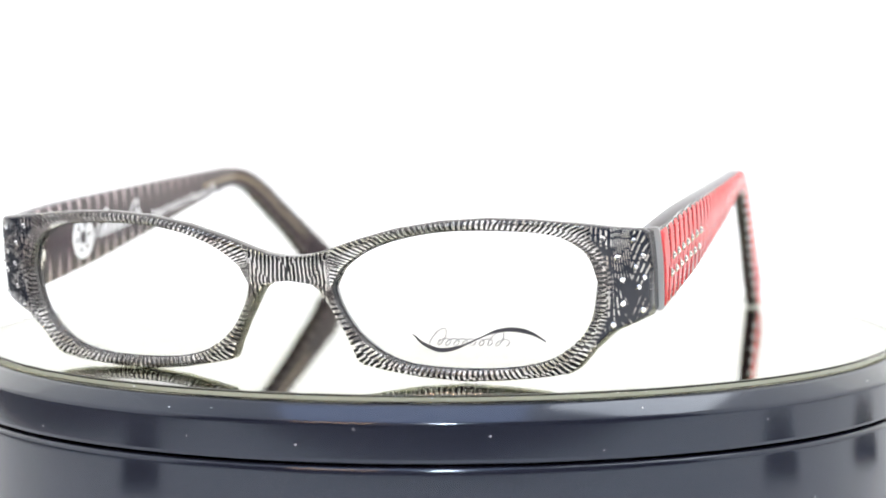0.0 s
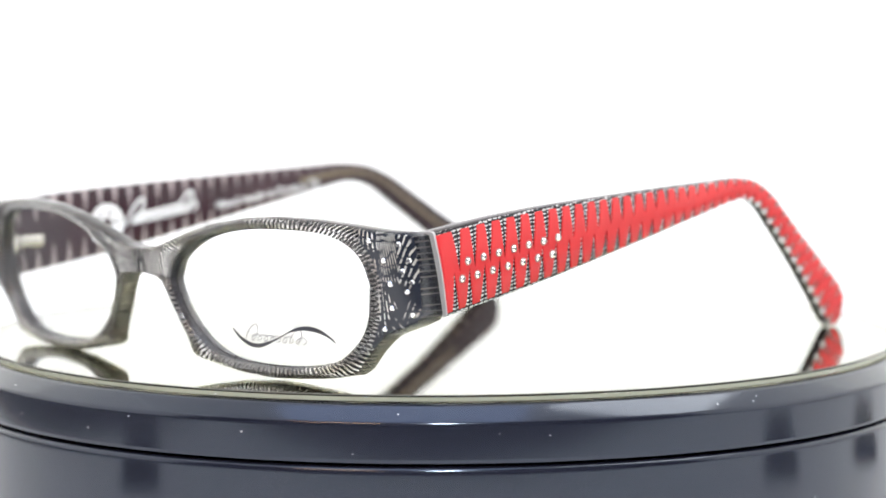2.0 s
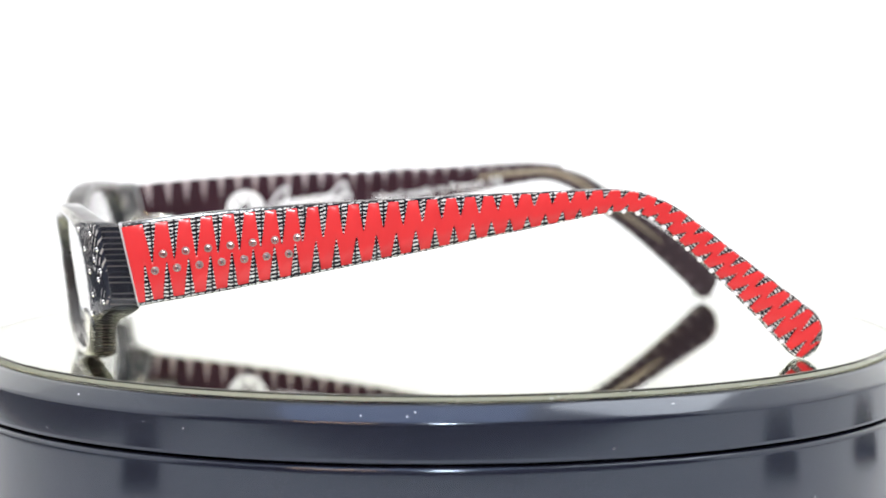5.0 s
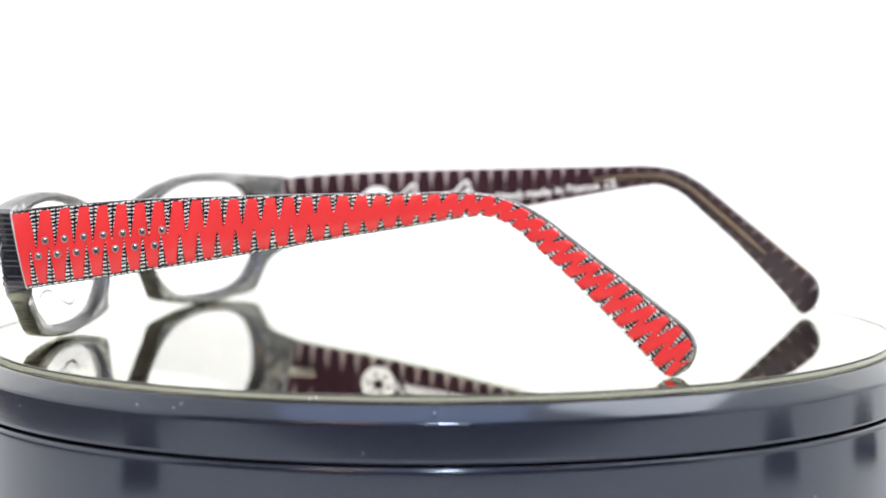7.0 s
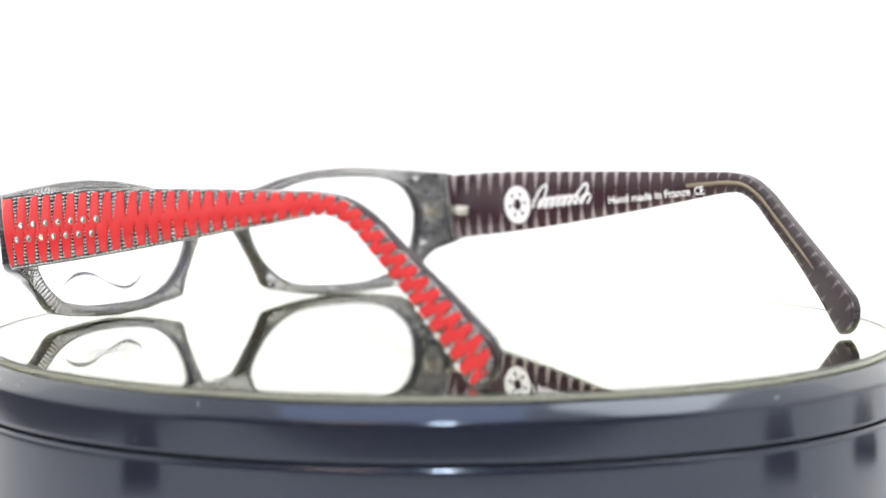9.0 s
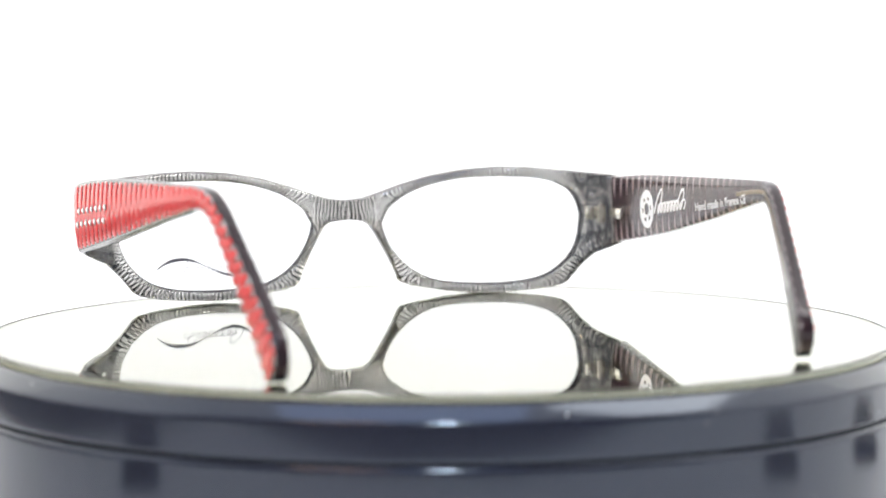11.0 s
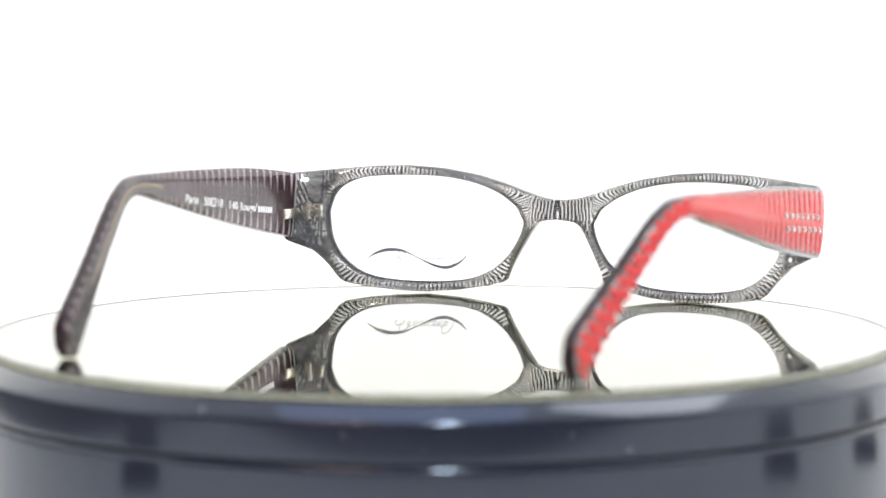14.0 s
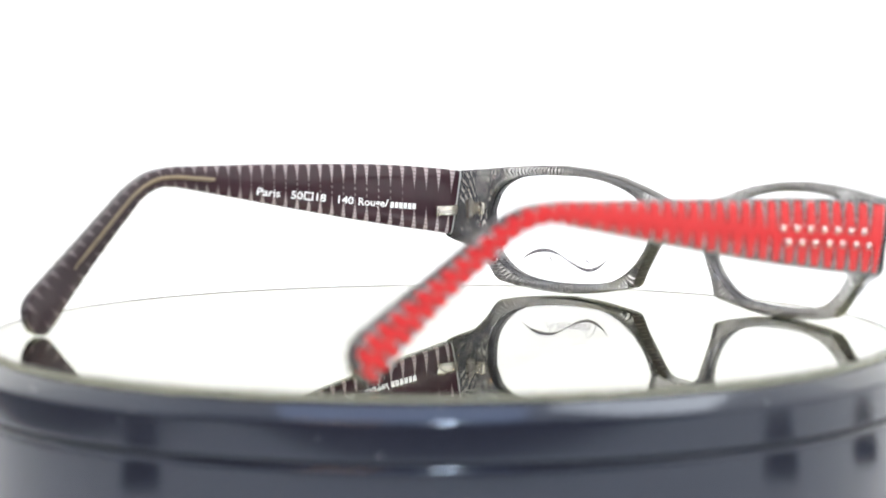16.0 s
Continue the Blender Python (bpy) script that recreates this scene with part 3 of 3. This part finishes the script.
def set_gem(place, outward, parent, cup=True, size=1.0):
    turn = Vector(outward).to_track_quat("Z", "Y").to_matrix().to_4x4()
    m = Matrix.Translation(Vector(place) * MM) @ turn @ Matrix.Diagonal((size, size, size, 1))
    ob = new("rhinestone", GEM)
    ob.parent, ob.matrix_local = parent, m
    if cup:
        cu = new("setting", CUP)
        cu.parent = parent
        cu.matrix_local = m
    return ob


arms = []
for sign in (-1, 1):
    arm = part("side_arm", side_arm_body(sign), [SPECKLED, INNER, PLUM, CLEAR], glasses,
               "red outside with black zigzag notches, dark plum inside")
    part("red_inlay", red_inlay(sign), RED, arm, "raised glossy red zigzag inlay")
    for k in range(7):
        for y0, y1, z0, z1 in ((-13.3, -39.5, 26.0, 28.9), (-11.5, -37.8, 22.7, 25.7)):
            y, z = y0 + (y1 - y0) * k / 6, z0 + (z1 - z0) * k / 6
            s = float(np.interp(-y, [-p[0] for p in MIDS[:160]], RUN[:160]))
            i = min(range(160), key=lambda q: abs(RUN[q] - s))
            f = (z - BOTS[i][1]) / (TOPS[i][1] - BOTS[i][1])
            x, yy, zz = on_arm(sign, s, f, 0.36)
            stone = set_gem((sign * x, yy, zz), (sign, 0, 0), arm)
            if sign < 0 and k == 1:
                cam.data.dof.focus_object = stone  # the lens stays focused on the stones of one arm
    # added pale beads on the lower edge in place of highlights
    for k in range(24, 40):
        s = float(np.interp(k - 0.36, range(-2, 45), [tooth_place(q) for q in range(-2, 45)]))
        if s > LENGTH - 4:
            continue
        x, yy, zz = on_arm(sign, s, 0.04, -0.3)
        ob = new("glint_bead", GLINT_BEAD)
        ob.parent = arm
        ob.matrix_local = Matrix.Translation(Vector((sign * x, yy, zz)) * MM)
    arms.append(arm)

# rhinestones on the end pieces
STONES = [(61.8, 29.9), (64.3, 26.2), (67.2, 29.4), (68.6, 26.4), (67.4, 24.3), (65.1, 21.8), (67.8, 20.4), (68.7, 22.2),
          (65.0, 17.2), (68.3, 16.0), (63.2, 13.2)]
front = [o for o in glasses.children if o.name.startswith("front_frame")][0]
for sign in (-1, 1):
    for x, z in STONES:
        slope = 0.0042 * x + (0.07 * (x - 62) if x > 62 else 0)
        set_gem((sign * x, front_y(x, z) + 2.6, z), (sign * slope, 1, -0.13), front, False, 0.95)


for ob in (front, lens_a, lens_b):
    ob.rotation_euler = (0, radians(0.3), radians(-0.4))


def inner_x(sign, y, z, proud):
    """Inner face of a side arm at (y, z)."""
    i = min(range(0, COUNT), key=lambda q: abs(MIDS[q][0] - y))
    s = RUN[i]
    z = z - float(np.interp(-y, DROP_AT, DROP[sign]))
    f = max(0.05, min(0.95, (z - BOTS[i][1]) / max(1e-3, TOPS[i][1] - BOTS[i][1])))
    return on_arm(sign, s, f, proud, True)[0]


def printed(text, size, sign, y0, z0, y1, z1, parent, label):
    """Lettering laid on the inner face of a side arm from (y0, z0) to (y1, z1)."""
    curve = bpy.data.curves.new("lettering", "FONT")
    curve.body, curve.size, curve.resolution_u = text, 1.0, 3
    curve.offset = 0.018
    tmp = new("lettering_source", curve)
    bpy.context.view_layer.update()
    mesh = bpy.data.meshes.new_from_object(tmp.evaluated_get(bpy.context.evaluated_depsgraph_get()))
    bpy.data.objects.remove(tmp)
    bpy.data.curves.remove(curve)
    wide = max(v.co.x for v in mesh.vertices)
    run = math.hypot(y1 - y0, z1 - z0)
    for v in mesh.vertices:
        a = v.co.x / wide
        up = v.co.y * size * 1.38
        lean = (z1 - z0) / run
        y = y0 + (y1 - y0) * a - (1 if y1 > y0 else -1) * up * lean
        z = z0 + (z1 - z0) * a + up
        v.co = Vector((sign * inner_x(sign, y, z, 0.05), y, z)) * MM
    mesh.materials.clear()
    return mesh_part("lettering", mesh, PRINT_WHITE, parent, label, False)


def flat_on_arm(bm, sign, loop):
    """A flat printed patch on the inner face."""
    bm.faces.new([bm.verts.new(Vector((sign * inner_x(sign, y, z, 0.06), y, z)) * MM) for y, z in loop])


def stroke(bm, sign, points, width):
    for (ya, za), (yb, zb) in zip(points, points[1:]):
        d = math.hypot(yb - ya, zb - za)
        ny, nz = -(zb - za) / d * width / 2, (yb - ya) / d * width / 2
        flat_on_arm(bm, sign, [(ya + ny, za + nz), (yb + ny, zb + nz), (yb - ny, zb - nz), (ya - ny, za - nz)])


arm_a, arm_b = arms
printed("Paris   50\u25a118   140", 1.9, -1, -76.3, 29.3, -43.3, 25.2, arm_a, "white printed lettering")
printed("Rouge/", 1.9, -1, -41.8, 25.0, -31.2, 23.9, arm_a, "white printed lettering")
bm = bmesh.new()
for k in range(6):
    y = -30.4 + k * 1.55
    stroke(bm, -1, [(y, 24.4 - k * 0.16), (y + 1.2, 24.3 - k * 0.16)], 1.5)
part("print_bar", bm, PRINT_WHITE, arm_a, "white printed bars", False)
printed("Hand made in France", 1.9, 1, -64.0, 26.2, -91.2, 29.7, arm_b, "white printed lettering")
printed("CE", 2.0, 1, -92.6, 29.8, -95.6, 30.2, arm_b, "white printed mark")
bm = bmesh.new()
for k in range(30):
    a0, a1 = 2 * math.pi * k / 30, 2 * math.pi * (k + 1) / 30
    for r0, r1 in ((1.5, 2.3), (3.2, 4.7)):
        flat_on_arm(bm, 1, [(-32.0 + r * math.cos(a), 24.4 + r * math.sin(a)) for r, a in ((r0, a0), (r1, a0), (r1, a1), (r0, a1))])
    if k % 5 < 3:
        flat_on_arm(bm, 1, [(-32.0 + r * math.cos(a), 24.4 + r * math.sin(a)) for r, a in ((2.3, a0), (3.2, a0), (3.2, a1), (2.3, a1))])
part("emblem", bm, PRINT_WHITE, arm_b, "white printed round emblem", False)
bm = bmesh.new()
stroke(bm, 1, [(-37.6 - d, 23.7 + 0.13 * d + h) for d, h in scrawl(0.0, 19.0, 5.6)], 0.62)
part("print_stroke", bm, PRINT_WHITE, arm_b, "white printed looping pen line", False)

# printed swash and faint strokes on one lens
SWASH = [(-24.2, 10.8), (-26.2, 8.9), (-29.4, 7.7), (-33.0, 8.3), (-37.5, 10.3), (-41.0, 11.7), (-44.6, 11.9), (-47.6, 11.1), (-50.0, 9.6)]
bm = bmesh.new()
line = spline(SWASH, 49)
edge = []
for k, p in enumerate(line):
    q = line[min(k + 1, 48)] - line[max(k - 1, 0)]
    q = q / np.hypot(*q)
    f = k / 48
    w = 0.12 + 0.30 * max(0, math.sin(f * 2 * math.pi)) ** 1.5 + 0.34 * max(0, -math.sin(f * 2 * math.pi)) ** 1.5
    edge.append([bm.verts.new(Vector((p[0] - q[1] * w * e, front_y(p[0], p[1]) + 0.62, p[1] + q[0] * w * e)) * MM) for e in (-1, 1)])
for a, b in zip(edge, edge[1:]):
    bm.faces.new((a[0], a[1], b[1], b[0]))
part("swash_print", bm, PRINT_DARK, lens_a, "dark grey printed swash", False)
bm = bmesh.new()
pen = [(-27.6 - d, 8.7 + h) for d, h in scrawl(0.0, 14.6, 3.3)]
for (xa, za), (xb, zb) in zip(pen, pen[1:]):
    d = math.hypot(xb - xa, zb - za)
    nx, nz = -(zb - za) / d * 0.11, (xb - xa) / d * 0.11
    bm.faces.new([bm.verts.new(Vector((x, front_y(x, z) + 0.62, z)) * MM)
                  for x, z in ((xa + nx, za + nz), (xb + nx, zb + nz), (xb - nx, zb - nz), (xa - nx, za - nz))])
part("print_stroke", bm, PRINT_GREY, lens_a, "pale grey printed looping pen line", False)

# hinges and core wires
for sign, arm in zip((-1, 1), arms):
    z = 21.9
    bm = bmesh.new()
    y0 = front_y(61, z) - 2.5
    box(bm, (min(sign * 60.8, sign * 63.8), y0 - 0.9, z - 1.6), (max(sign * 60.8, sign * 63.8), y0 + 0.8, z + 1.6), 0.3)
    plate = part("hinge_plate", bm, STEEL, front, "polished steel hinge plate")
    bm = bmesh.new()
    cylinder(bm, (sign * 62.2, y0 - 0.8, z), (sign * 62.2, y0 - 1.25, z), 0.8)
    part("rivet", bm, STEEL, plate)
    bm = bmesh.new()
    for a, b in ((-2.2, -0.9), (-0.8, 0.7), (0.8, 2.2)):
        cylinder(bm, (sign * 64.4, y0 - 1.6, z + a), (sign * 64.4, y0 - 1.6, z + b), 1.15)
    cylinder(bm, (sign * 64.4, y0 - 1.6, z - 2.5), (sign * 64.4, y0 - 1.6, z + 2.6), 0.55)
    part("hinge_barrel", bm, STEEL, plate, "steel hinge barrel with screw")
    bm = bmesh.new()
    xi = inner_x(sign, -14, z, 0.0)
    box(bm, (min(sign * (xi - 0.8), sign * (xi + 0.7)), -14.5, z - 1.3), (max(sign * (xi - 0.8), sign * (xi + 0.7)), -7.0, z + 1.3), 0.3)
    part("hinge_leaf", bm, STEEL, arm, "polished steel hinge leaf")
    bm = bmesh.new()
    rings = []
    for k in range(150):
        s = 84 + (LENGTH - 102) * k / 149
        x, y, zz = on_arm(sign, s, 0.46 + 0.06 * min(1, s / 90), 0.0, True)
        x2, y2, z2 = on_arm(sign, s + 0.5, 0.46 + 0.06 * min(1, s / 90), 0.0, True)
        ty, tz = y2 - y, z2 - zz
        d = math.hypot(ty, tz)
        r = (0.40 + 0.10 * (k % 2)) * min(1.0, (150 - k) / 30 + 0.35)
        rings.append([bm.verts.new(Vector((sign * (x + r * 0.22 * math.cos(a)), y - tz / d * r * math.sin(a), zz + ty / d * r * math.sin(a))) * MM)
                      for a in [2 * math.pi * q / 8 for q in range(8)]])
    for a, b in zip(rings, rings[1:]):
        for q in range(8):
            bm.faces.new((a[q], a[(q + 1) % 8], b[(q + 1) % 8], b[q]))
    bm.faces.new(rings[0]), bm.faces.new(rings[-1])
    part("core_wire", bm, CORE, arm, "thin ribbed brass core wire")


def motions():
    rows_p, rows_g = [], []
    for k in range(33):
        t = k * 0.5
        a = radians(spin(t))
        gx, gy = 0.049376, 0.054876
        rows_p.append((t, pose(0, 0, 0, 0, 0, spin(t))))
        rows_g.append((t, pose(math.cos(a) * gx - math.sin(a) * gy, math.sin(a) * gx + math.cos(a) * gy, 0, 0, 0, spin(t) - 41.42)))
    walk(platter, rows_p)
    walk(glasses, rows_g)


motions()
